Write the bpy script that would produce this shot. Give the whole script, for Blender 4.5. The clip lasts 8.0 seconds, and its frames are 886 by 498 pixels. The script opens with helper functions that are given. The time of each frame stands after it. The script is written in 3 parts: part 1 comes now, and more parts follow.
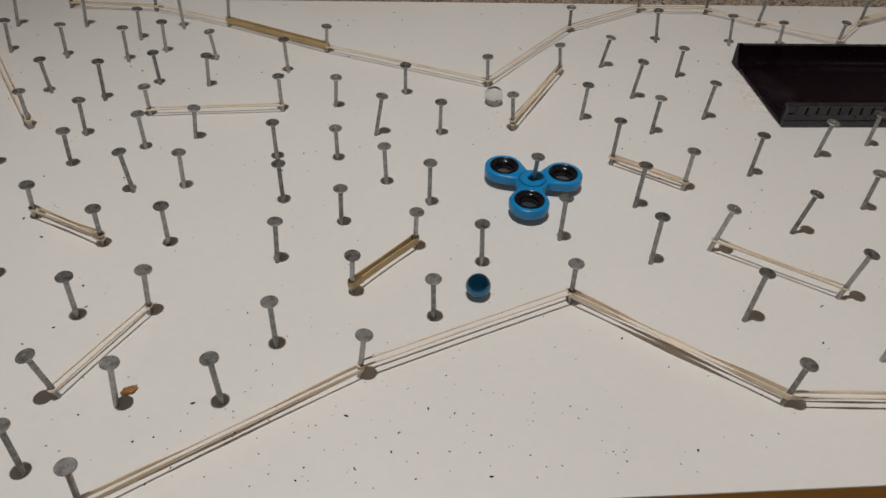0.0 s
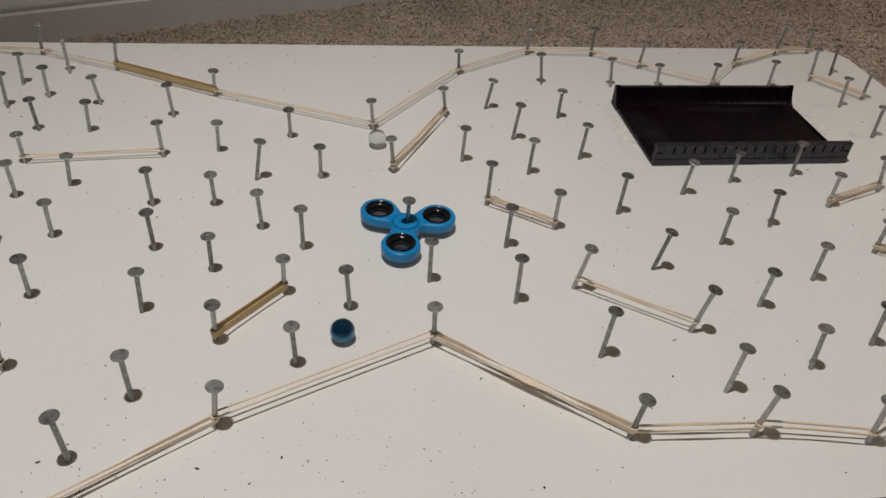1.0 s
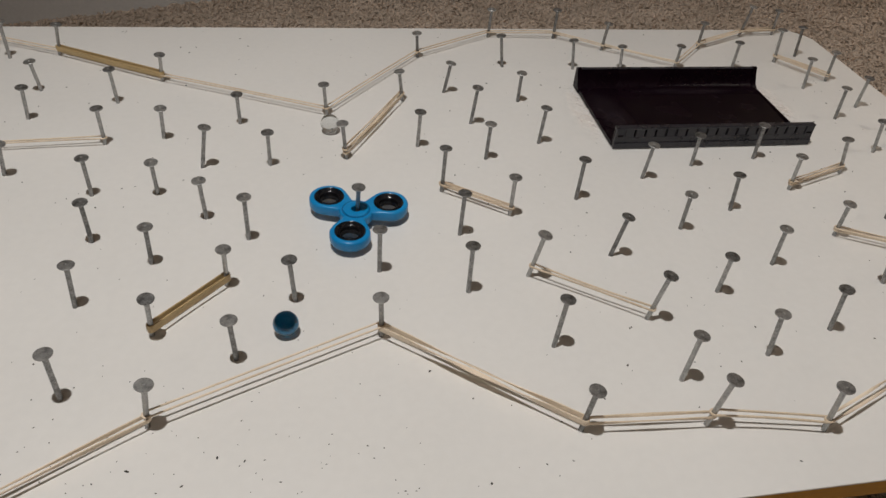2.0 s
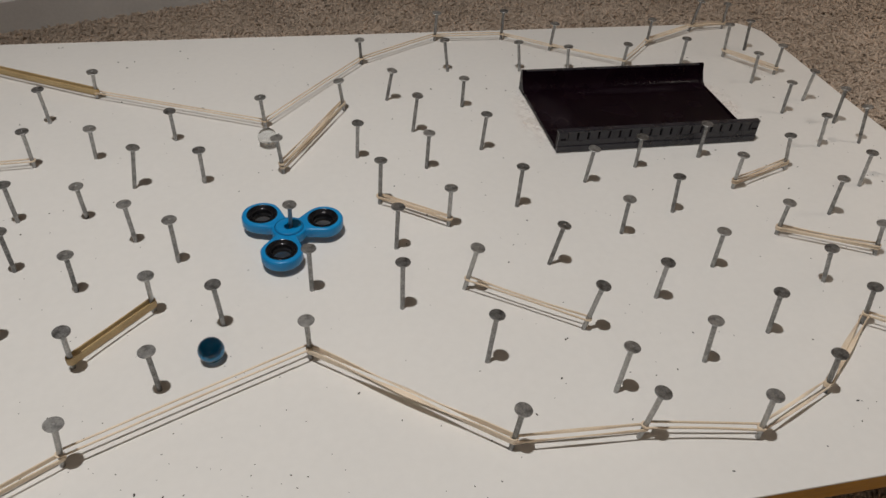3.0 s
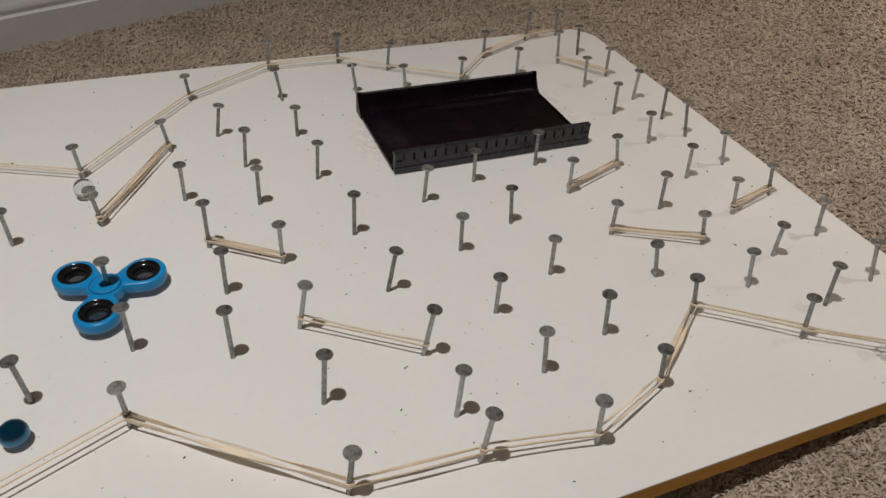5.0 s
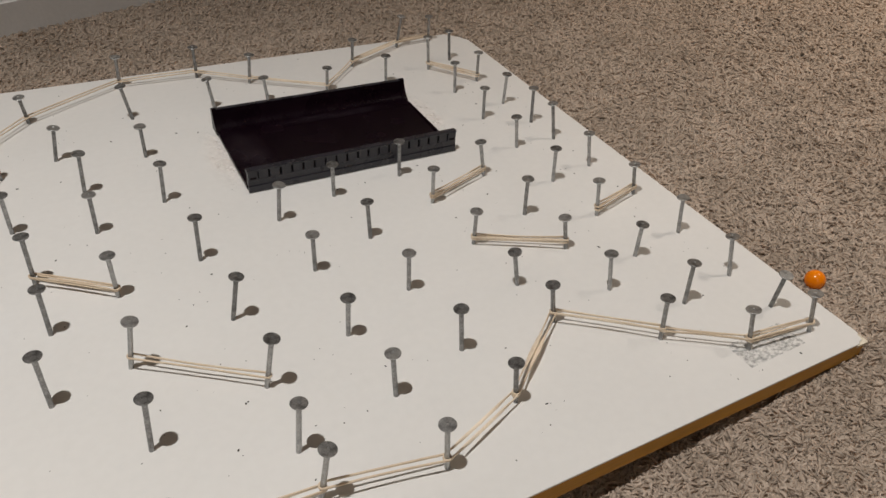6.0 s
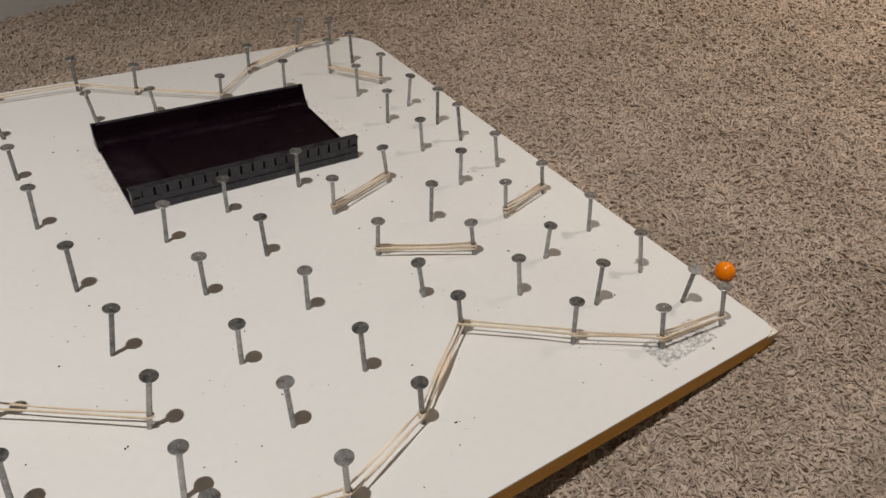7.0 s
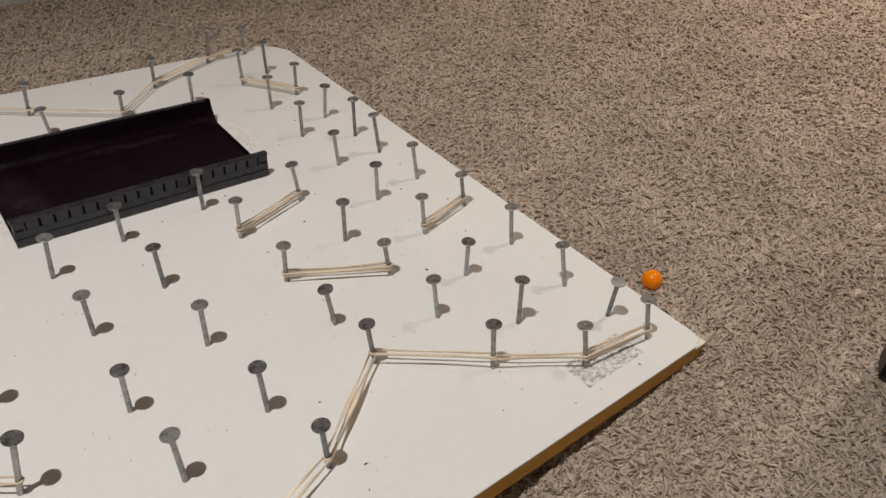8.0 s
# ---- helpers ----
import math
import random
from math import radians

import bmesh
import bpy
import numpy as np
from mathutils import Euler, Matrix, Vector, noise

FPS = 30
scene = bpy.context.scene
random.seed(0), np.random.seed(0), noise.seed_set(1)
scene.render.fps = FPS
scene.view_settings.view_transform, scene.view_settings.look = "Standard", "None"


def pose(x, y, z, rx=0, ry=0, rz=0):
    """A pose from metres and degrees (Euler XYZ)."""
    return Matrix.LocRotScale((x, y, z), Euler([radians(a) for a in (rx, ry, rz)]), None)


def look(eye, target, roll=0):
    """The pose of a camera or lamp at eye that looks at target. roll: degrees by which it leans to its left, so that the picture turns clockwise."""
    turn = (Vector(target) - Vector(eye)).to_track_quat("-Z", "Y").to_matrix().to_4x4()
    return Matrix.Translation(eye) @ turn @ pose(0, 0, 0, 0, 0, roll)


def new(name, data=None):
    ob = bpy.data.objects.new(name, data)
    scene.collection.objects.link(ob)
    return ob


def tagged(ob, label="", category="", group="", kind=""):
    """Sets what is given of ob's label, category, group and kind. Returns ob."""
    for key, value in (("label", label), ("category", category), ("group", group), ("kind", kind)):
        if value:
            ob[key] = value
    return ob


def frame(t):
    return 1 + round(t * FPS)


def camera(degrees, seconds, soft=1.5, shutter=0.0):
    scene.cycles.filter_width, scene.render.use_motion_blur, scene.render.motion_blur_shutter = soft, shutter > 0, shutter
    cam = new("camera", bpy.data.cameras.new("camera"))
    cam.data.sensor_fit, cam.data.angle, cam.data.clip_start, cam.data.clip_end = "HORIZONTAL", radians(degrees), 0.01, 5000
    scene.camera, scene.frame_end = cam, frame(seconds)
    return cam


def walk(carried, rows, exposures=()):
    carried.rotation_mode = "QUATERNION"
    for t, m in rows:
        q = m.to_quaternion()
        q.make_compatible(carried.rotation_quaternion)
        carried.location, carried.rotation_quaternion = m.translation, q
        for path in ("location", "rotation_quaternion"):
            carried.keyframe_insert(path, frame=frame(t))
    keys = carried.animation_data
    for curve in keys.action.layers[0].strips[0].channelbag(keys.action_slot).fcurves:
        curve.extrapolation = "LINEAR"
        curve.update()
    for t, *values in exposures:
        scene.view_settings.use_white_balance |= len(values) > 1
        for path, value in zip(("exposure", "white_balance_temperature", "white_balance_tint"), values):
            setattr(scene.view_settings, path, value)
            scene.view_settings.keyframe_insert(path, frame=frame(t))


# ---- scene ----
cam = camera(62.5, 8.0, soft=1.5)
BOARD = pose(0, 0, 0.098, -1.15, 6.0, 0)          # board frame: x along, y across, z out of the white face
PATH = [
    (0, (0.036, 0.003, 0.334), (0.164, 1.505, -0.981), 2.6),
    (0.5, (0.057, -0.004, 0.35), (0.265, 1.53, -0.916), 3.6),
    (1, (0.089, -0.002, 0.351), (0.366, 1.536, -0.898), 4.7),
    (1.5, (0.099, 0.004, 0.339), (0.416, 1.526, -0.919), 5.6),
    (3, (0.152, 0.018, 0.349), (0.513, 1.511, -0.932), 4.0),
    (3.5, (0.162, 0.025, 0.346), (0.562, 1.513, -0.931), 3.7),
    (4, (0.169, 0.03, 0.347), (0.629, 1.509, -0.918), 3.7),
    (4.2, (0.173, 0.03, 0.349), (0.658, 1.505, -0.911), 3.7),
    (5.3, (0.221, 0.019, 0.352), (0.899, 1.446, -0.874), 3.9),
    (5.5, (0.233, 0.021, 0.348), (0.951, 1.432, -0.873), 4.3),
    (6, (0.264, 0.021, 0.345), (1.066, 1.395, -0.867), 4.5),
    (6.5, (0.288, 0.027, 0.339), (1.172, 1.358, -0.864), 4.8),
    (7, (0.298, 0.031, 0.335), (1.253, 1.319, -0.861), 5.0),
    (7.5, (0.312, 0.034, 0.332), (1.319, 1.287, -0.858), 5.0),
    (8, (0.341, 0.04, 0.33), (1.395, 1.258, -0.855), 5.0),
]
walk(cam, [(t, BOARD @ look(eye, target, roll)) for t, eye, target, roll in PATH], [(0, -0.19), (0.5, -0.15), (1.5, -0.08), (3.5, -0.10), (4.2, -0.09), (5.5, 0.06), (8, 0.22)])

# ---------------------------------------------------------------- place of the tilted board
XL, XR, YF, YB, THICK = -0.501, 0.7215, 0.2008, 0.810, 0.0155
SKEW = 0.018                                      # the front edge is sawn slightly askew

# ---------------------------------------------------------------- light
world = bpy.data.worlds.new("room_world")
scene.world = world
world.use_nodes = True
world.node_tree.nodes["Background"].inputs["Color"].default_value = (0.9, 0.85, 0.8, 1)
world.node_tree.nodes["Background"].inputs["Strength"].default_value = 0.01


def downlight(name, place, watts, radius, colour, cone):
    """A recessed ceiling lamp that shines straight down in a soft wide cone."""
    lamp = bpy.data.lights.new(name, "SPOT")
    lamp.energy, lamp.shadow_soft_size, lamp.color = watts, radius, colour
    lamp.spot_size, lamp.spot_blend = radians(cone), 1.0
    ob = new(name, lamp)
    ob.location = place
    return ob


downlight("ceiling_lamp", (0.143, 0.26, 1.845), 87, 0.016, (0.976, 0.953, 0.920), 70)
downlight("second_ceiling_lamp", (2.10, 0.36, 2.25), 262, 0.05, (0.985, 0.88, 0.772), 77)
downlight("third_ceiling_lamp", (-0.45, -2.20, 2.25), 42, 0.06, (1.0, 0.93, 0.85), 130)


# ---------------------------------------------------------------- materials
def nodes_of(name):
    mat = bpy.data.materials.new(name)
    mat.use_nodes = True
    return mat, mat.node_tree.nodes, mat.node_tree.links, mat.node_tree.nodes["Principled BSDF"]


def surface(name, dark, light, rough=0.5, metal=0.0, scale=60.0, fine=400.0, bump=0.1, spread=0.15, distance=0.001, piece=0.0, island=0.0, stretch=(1, 1, 1)):
    """A mottled surface: two scales of noise between two colours, in roughness and in relief."""
    mat, nodes, links, bsdf = nodes_of(name)
    coord = nodes.new("ShaderNodeTexCoord")
    mapping = nodes.new("ShaderNodeMapping")
    mapping.inputs["Scale"].default_value = stretch
    links.new(coord.outputs["Object"], mapping.inputs["Vector"])
    big, small = nodes.new("ShaderNodeTexNoise"), nodes.new("ShaderNodeTexNoise")
    big.inputs["Scale"].default_value, small.inputs["Scale"].default_value = scale, fine
    big.inputs["Detail"].default_value, small.inputs["Detail"].default_value = 4, 3
    for n in (big, small):
        links.new(mapping.outputs["Vector"], n.inputs["Vector"])
    mix = nodes.new("ShaderNodeMath")
    mix.operation = "MULTIPLY_ADD"
    mix.inputs[1].default_value = 0.55
    links.new(big.outputs["Fac"], mix.inputs[0])
    half = nodes.new("ShaderNodeMath")
    half.operation = "MULTIPLY"
    half.inputs[1].default_value = 0.45
    links.new(small.outputs["Fac"], half.inputs[0])
    links.new(half.outputs[0], mix.inputs[2])
    value = mix.outputs[0]
    for amount, node, socket in ((piece, "ShaderNodeObjectInfo", "Random"), (island, "ShaderNodeNewGeometry", "Random Per Island")):
        if amount:
            source = nodes.new(node)
            add = nodes.new("ShaderNodeMath")
            add.operation = "MULTIPLY_ADD"
            add.inputs[1].default_value = amount
            links.new(source.outputs[socket], add.inputs[0])
            shift = nodes.new("ShaderNodeMath")
            shift.operation = "ADD"
            shift.inputs[1].default_value = -amount / 2
            links.new(value, shift.inputs[0])
            links.new(shift.outputs[0], add.inputs[2])
            value = add.outputs[0]
    ramp = nodes.new("ShaderNodeValToRGB")
    ramp.color_ramp.elements[0].position, ramp.color_ramp.elements[0].color = 0.3, (*dark, 1)
    ramp.color_ramp.elements[1].position, ramp.color_ramp.elements[1].color = 0.7, (*light, 1)
    links.new(value, ramp.inputs["Fac"])
    links.new(ramp.outputs["Color"], bsdf.inputs["Base Color"])
    span = nodes.new("ShaderNodeMapRange")
    span.inputs["To Min"].default_value, span.inputs["To Max"].default_value = max(0.02, rough - spread), min(1, rough + spread)
    links.new(big.outputs["Fac"], span.inputs["Value"])
    links.new(span.outputs[0], bsdf.inputs["Roughness"])
    bsdf.inputs["Metallic"].default_value = metal
    if bump:
        relief = nodes.new("ShaderNodeBump")
        relief.inputs["Strength"].default_value, relief.inputs["Distance"].default_value = bump, distance
        links.new(small.outputs["Fac"], relief.inputs["Height"])
        links.new(relief.outputs["Normal"], bsdf.inputs["Normal"])
    return mat


WHITE = surface("white_melamine", (0.735, 0.72, 0.697), (0.78, 0.765, 0.742), 0.40, 0, 7, 160, 0.02, 0.08, 0.0004)
EDGE = surface("varnished_wood_edge", (0.50, 0.235, 0.010), (0.70, 0.36, 0.022), 0.5, 0, 30, 260, 0.3, 0.1, 0.0006, stretch=(0.25, 1, 3))
RAW = surface("raw_chipboard", (0.66, 0.57, 0.43), (0.82, 0.75, 0.62), 0.9, 0, 200, 900, 0.6)
ZINC = surface("galvanised_steel", (0.12, 0.119, 0.117), (0.48, 0.48, 0.475), 0.42, 0.85, 170, 900, 0.3, 0.10, 0.0003, piece=0.24)
RUBBER = surface("natural_rubber", (0.64, 0.505, 0.362), (0.88, 0.755, 0.60), 0.5, 0, 50, 900, 0.2, 0.1, 0.0002, island=0.35, piece=0.25)
RUBBER_WIDE = surface("aged_wide_rubber", (0.42, 0.29, 0.13), (0.62, 0.46, 0.24), 0.5, 0, 60, 700, 0.2, 0.1, 0.0002, island=0.25)
BLACK = surface("black_plastic", (0.0028, 0.0009, 0.0022), (0.0068, 0.0024, 0.0054), 0.26, 0, 25, 500, 0.12, 0.14, 0.0003)
BLACK.node_tree.nodes["Principled BSDF"].inputs["Specular IOR Level"].default_value = 0.10
GREYBLACK = surface("dusty_black_plastic", (0.011, 0.0105, 0.0145), (0.029, 0.0275, 0.0355), 0.29, 0, 60, 700, 0.2, 0.12, 0.0003)
BLUE = surface("blue_plastic", (0.0, 0.19, 0.47), (0.004, 0.26, 0.58), 0.33, 0, 40, 900, 0.1, 0.06, 0.0002)
# darker copy of the blue plastic, for painted groove shade
SHADED_BLUE = surface("blue_plastic_groove_shade", (0.0, 0.09, 0.24), (0.0, 0.12, 0.30), 0.4, 0, 40, 900, 0.1)
BLACKRING = surface("black_steel_ring", (0.008, 0.008, 0.01), (0.02, 0.02, 0.024), 0.16, 0.4, 120, 900, 0.05, 0.08)
CHROME = surface("polished_steel", (0.5, 0.5, 0.5), (0.7, 0.7, 0.7), 0.16, 1.0, 200, 900, 0.05, 0.06)
ORANGE = surface("orange_glaze", (0.86, 0.205, 0.0), (0.95, 0.265, 0.004), 0.16, 0, 90, 500, 0.03, 0.06)
CARPET = surface("beige_carpet_yarn", (0.56, 0.452, 0.36), (0.84, 0.715, 0.605), 0.95, 0, 14, 500, 0.0, 0.05, island=0.30)
CARPET.node_tree.nodes["Principled BSDF"].inputs["Sheen Weight"].default_value = 0.35
CARPET.node_tree.nodes["Principled BSDF"].inputs["Sheen Tint"].default_value = (0.8, 0.68, 0.56, 1)
links = CARPET.node_tree.links
through_yarn = CARPET.node_tree.nodes.new("ShaderNodeBsdfTranslucent")
blend = CARPET.node_tree.nodes.new("ShaderNodeMixShader")
blend.inputs[0].default_value = 0.42
links.new(CARPET.node_tree.nodes["Color Ramp"].outputs["Color"], through_yarn.inputs["Color"])
links.new(CARPET.node_tree.nodes["Principled BSDF"].outputs[0], blend.inputs[1])
links.new(through_yarn.outputs[0], blend.inputs[2])
links.new(blend.outputs[0], CARPET.node_tree.nodes["Material Output"].inputs["Surface"])
# darker than the yarn: shade of the pile's gaps is in this colour
BACKING = surface("gap_shade_backing", (0.43, 0.340, 0.265), (0.60, 0.493, 0.400), 1.0, 0, 30, 500, 0.6, 0.0, 0.003)
PAINT = surface("white_gloss_paint", (0.60, 0.59, 0.58), (0.70, 0.69, 0.68), 0.38, 0, 12, 220, 0.06, 0.08, 0.0006)
WALLPAINT = surface("warm_wall_paint", (0.62, 0.59, 0.545), (0.68, 0.648, 0.605), 0.8, 0, 6, 300, 0.15, 0.08, 0.001)
CEILING = surface("matt_ceiling_paint", (0.78, 0.765, 0.745), (0.84, 0.825, 0.81), 0.9, 0, 5, 300, 0.15, 0.05, 0.001)
DARKWOOD = surface("dark_stained_wood", (0.006, 0.004, 0.003), (0.016, 0.009, 0.006), 0.4, 0, 40, 300, 0.1, 0.1, 0.0004, stretch=(3, 3, 0.4))
DIRT = surface("dark_grit", (0.012, 0.010, 0.008), (0.05, 0.042, 0.034), 0.9, 0, 300, 900, 0.2, island=0.4)
CHIP = surface("brown_wood_chip", (0.16, 0.06, 0.015), (0.48, 0.22, 0.07), 0.7, 0, 160, 800, 0.5)
TIMBER = surface("plain_timber", (0.40, 0.27, 0.14), (0.52, 0.37, 0.21), 0.6, 0, 20, 200, 0.2, stretch=(0.3, 3, 3))


def glass(name, colour, rough=0.02, ior=1.5, weight=1.0):
    mat, nodes, links, bsdf = nodes_of(name)
    bsdf.inputs["Base Color"].default_value = (*colour, 1)
    bsdf.inputs["Transmission Weight"].default_value = weight
    bsdf.inputs["IOR"].default_value = ior
    swirl = nodes.new("ShaderNodeTexNoise")
    swirl.inputs["Scale"].default_value = 90
    span = nodes.new("ShaderNodeMapRange")
    span.inputs["To Min"].default_value, span.inputs["To Max"].default_value = rough, rough + 0.02
    links.new(swirl.outputs["Fac"], span.inputs["Value"])
    links.new(span.outputs[0], bsdf.inputs["Roughness"])
    return mat


CLEAR = glass("clear_glass", (0.84, 0.86, 0.86), 0.0, 1.52)
TEAL = glass("teal_glass", (0.0, 0.17, 0.36), 0.01, 1.5, 0.93)


def smear(name, colour, scale, low, high, most, rough=0.6, stretch=(1, 1, 1), firm=3.0, even=False):
    """A thin broken film that fades out towards the border of its patch (UV 0 to 1)."""
    mat, nodes, links, bsdf = nodes_of(name)
    bsdf.inputs["Base Color"].default_value = (*colour, 1)
    bsdf.inputs["Roughness"].default_value = rough
    coord = nodes.new("ShaderNodeTexCoord")
    mapping = nodes.new("ShaderNodeMapping")
    mapping.inputs["Scale"].default_value = stretch
    links.new(coord.outputs["Object"], mapping.inputs["Vector"])
    tex = nodes.new("ShaderNodeTexNoise")
    tex.inputs["Scale"].default_value, tex.inputs["Detail"].default_value, tex.inputs["Roughness"].default_value = scale, 6, 0.7
    links.new(mapping.outputs["Vector"], tex.inputs["Vector"])
    cut = nodes.new("ShaderNodeMapRange")
    cut.inputs["From Min"].default_value, cut.inputs["From Max"].default_value, cut.inputs["To Max"].default_value = low, high, most
    links.new(tex.outputs["Fac"], cut.inputs["Value"])
    ball = nodes.new("ShaderNodeTexGradient")
    ball.gradient_type = "QUADRATIC_SPHERE"
    centre = nodes.new("ShaderNodeMapping")
    centre.inputs["Location"].default_value, centre.inputs["Scale"].default_value = (-1, -1, 0), (2, 2, 0)
    links.new(coord.outputs["UV"], centre.inputs["Vector"])
    links.new(centre.outputs["Vector"], ball.inputs["Vector"])
    gain = nodes.new("ShaderNodeMath")
    gain.operation, gain.use_clamp = "MULTIPLY", True
    gain.inputs[1].default_value = firm
    links.new(ball.outputs["Fac"], gain.inputs[0])
    mul = nodes.new("ShaderNodeMath")
    mul.operation = "MULTIPLY"
    links.new(cut.outputs[0], mul.inputs[0])
    links.new(gain.outputs[0], mul.inputs[1])
    links.new((cut if even else mul).outputs[0], bsdf.inputs["Alpha"])
    return mat


SMUDGE = smear("grey_scribble_residue", (0.13, 0.125, 0.12), 330, 0.42, 0.62, 0.68, 0.8, (0.6, 1, 1), even=True)
# serves the tray's dusty scuffs and the reflection painted along its back
SCUFF_SHEEN = smear("scuff_and_sheen_film", (0.085, 0.062, 0.078), 45, 0.36, 0.72, 0.20, 0.7)
GLUE = smear("pale_glue_film", (0.60, 0.54, 0.50), 45, 0.32, 0.72, 0.75, 0.12)


# ---------------------------------------------------------------- mesh helpers
def mesh_of(name, bm, material, smooth=False):
    bmesh.ops.recalc_face_normals(bm, faces=bm.faces)
    me = bpy.data.meshes.new(name)
    if smooth:
        for f in bm.faces:
            f.smooth = True
        for e in bm.edges:
            e.smooth = not (len(e.link_faces) == 2 and e.calc_face_angle(0) > radians(38))
    bm.to_mesh(me)
    bm.free()
    me.materials.append(material)
    return me


def part(name, bm, material, parent, label="", smooth=False):
    ob = new(name, mesh_of(name, bm, material, smooth))
    ob.parent = parent
    if label:
        ob["label"] = label
    return ob


def thing(name, m, label, category, group="", kind=""):
    ob = new(name)
    ob.empty_display_size = 0.01
    ob.matrix_world = m
    return tagged(ob, label, category, group, kind)


def single(name, bm, material, m, label, category, group="", kind="", smooth=False):
    ob = new(name, mesh_of(name, bm, material, smooth))
    ob.matrix_world = m
    return tagged(ob, label, category, group, kind)


def box(bm, x0, x1, y0, y1, z0, z1, bevel=0.0):
    geo = bmesh.ops.create_cube(bm, size=1, matrix=Matrix.LocRotScale(((x0 + x1) / 2, (y0 + y1) / 2, (z0 + z1) / 2), None, (x1 - x0, y1 - y0, z1 - z0)))
    if bevel:
        edges = {e for v in geo["verts"] for e in v.link_edges}
        bmesh.ops.bevel(bm, geom=list(edges), offset=bevel, segments=2, profile=0.5, affect="EDGES")
    return bm


def lathe(bm, profile, steps=24, closed=False):
    """Turns (radius, z) points round the z axis."""
    rings = []
    for r, z in profile:
        if r < 1e-7:
            rings.append([bm.verts.new((0, 0, z))] * steps)
        else:
            rings.append([bm.verts.new((r * math.cos(2 * math.pi * i / steps), r * math.sin(2 * math.pi * i / steps), z)) for i in range(steps)])
    pairs = list(zip(rings, rings[1:])) + ([(rings[-1], rings[0])] if closed else [])
    for a, b in pairs:
        for i in range(steps):
            j = (i + 1) % steps
            corners = list(dict.fromkeys((a[i], a[j], b[j], b[i])))
            if len(corners) > 2:
                bm.faces.new(corners)
    return bm


def prism(bm, outline, x0, x1):
    """Extrudes a closed (y, z) outline along x."""
    a = [bm.verts.new((x0, y, z)) for y, z in outline]
    b = [bm.verts.new((x1, y, z)) for y, z in outline]
    for i in range(len(a)):
        j = (i + 1) % len(a)
        bm.faces.new((a[i], a[j], b[j], b[i]))
    bm.faces.new(a)
    bm.faces.new(b[::-1])
    return bm


# ---------------------------------------------------------------- the board
board = thing("peg_board", BOARD, "white melamine board with brown wooden edge, tilted on the carpet", "peg board")

corner = [(XL, YF - SKEW), (XR - 0.0085, YF), (XR - 0.0070, YF + 0.0016), (XR - 0.0040, YF + 0.0020), (XR - 0.0022, YF + 0.0046), (XR - 0.0020, YF + 0.0072), (XR, YF + 0.0082), (XR, YB - 0.028), (XR - 0.006, YB - 0.015), (XR - 0.020, YB), (XL, YB)]


def slab(bm, outline, z0, z1, inset):
    rows = []
    cx, cy = (XL + XR) / 2, (YF + YB) / 2
    for z, d in ((z0, inset), (z0 + inset, 0), (z1 - inset, 0), (z1, inset)):
        rows.append([bm.verts.new((x - math.copysign(d, x - cx), y - math.copysign(d, y - cy), z)) for x, y in outline])
    for a, b in zip(rows, rows[1:]):
        for i in range(len(a)):
            j = (i + 1) % len(a)
            bm.faces.new((a[i], a[j], b[j], b[i]))
    bm.faces.new(rows[0][::-1])
    bm.faces.new(rows[-1])
    return bm


core_outline = [(XL, YF - SKEW + 0.0005), (XR - 0.0012, YF + 0.0004), (XR - 0.0002, YF + 0.0014), (XR, YB - 0.026), (XR - 0.018, YB), (XL, YB)]
part("core", slab(bmesh.new(), core_outline, -THICK, -0.0016, 0.0004), EDGE, board, "brown varnished wooden edge")
part("white_face", slab(bmesh.new(), corner, -0.0016, 0.0, 0.0003), WHITE, board, "white melamine face with faint scuffs")
bm = bmesh.new()
for x, y, s, a in ((XR - 0.0065, YF + 0.0032, 0.0036, 20), (XR - 0.0035, YF + 0.0062, 0.0030, 70), (XR - 0.012, YF + 0.0012, 0.0022, 5), (XR - 0.002, YF + 0.0105, 0.0020, 50)):
    bmesh.ops.create_icosphere(bm, subdivisions=1, radius=1, matrix=pose(x, y, -0.0016, 0, 0, a) @ Matrix.Diagonal((s, s * 0.5, 0.0009, 1)))
ring = [bm.verts.new((x, y, z)) for z in (-0.0030, -0.0010) for x, y in ((XR - 0.011, YF - 0.0007), (XR - 0.0006, YF - 0.0007), (XR + 0.0004, YF + 0.0004), (XR + 0.0004, YF + 0.009), (XR - 0.006, YF + 0.006))]
bm.faces.new(ring[5:])
for i in range(5):
    bm.faces.new((ring[i], ring[(i + 1) % 5], ring[5 + (i + 1) % 5], ring[5 + i]))
part("chipped_corner", bm, RAW, board, "pale raw wood where the corner is chipped")

# nails: x, y on the face, lean of the head in mm along x and y, height in mm
FRONT_FENCE = [(-0.117, 0.1945, 2, 2, 36), (0.014, 0.274, 4, 1, 34), (0.148, 0.331, -1, 0, 34), (0.255, 0.247, 3, 0, 35), (0.331, 0.243, 5, 0, 40), (0.401, 0.232, -2, 1, 38),
               (0.462, 0.257, -3, 2, 34), (0.525, 0.308, -5, 2, 34), (0.584, 0.263, -2, 3, 36), (0.634, 0.230, -3, 6, 33), (0.689, 0.225, -3, 6, 32)]
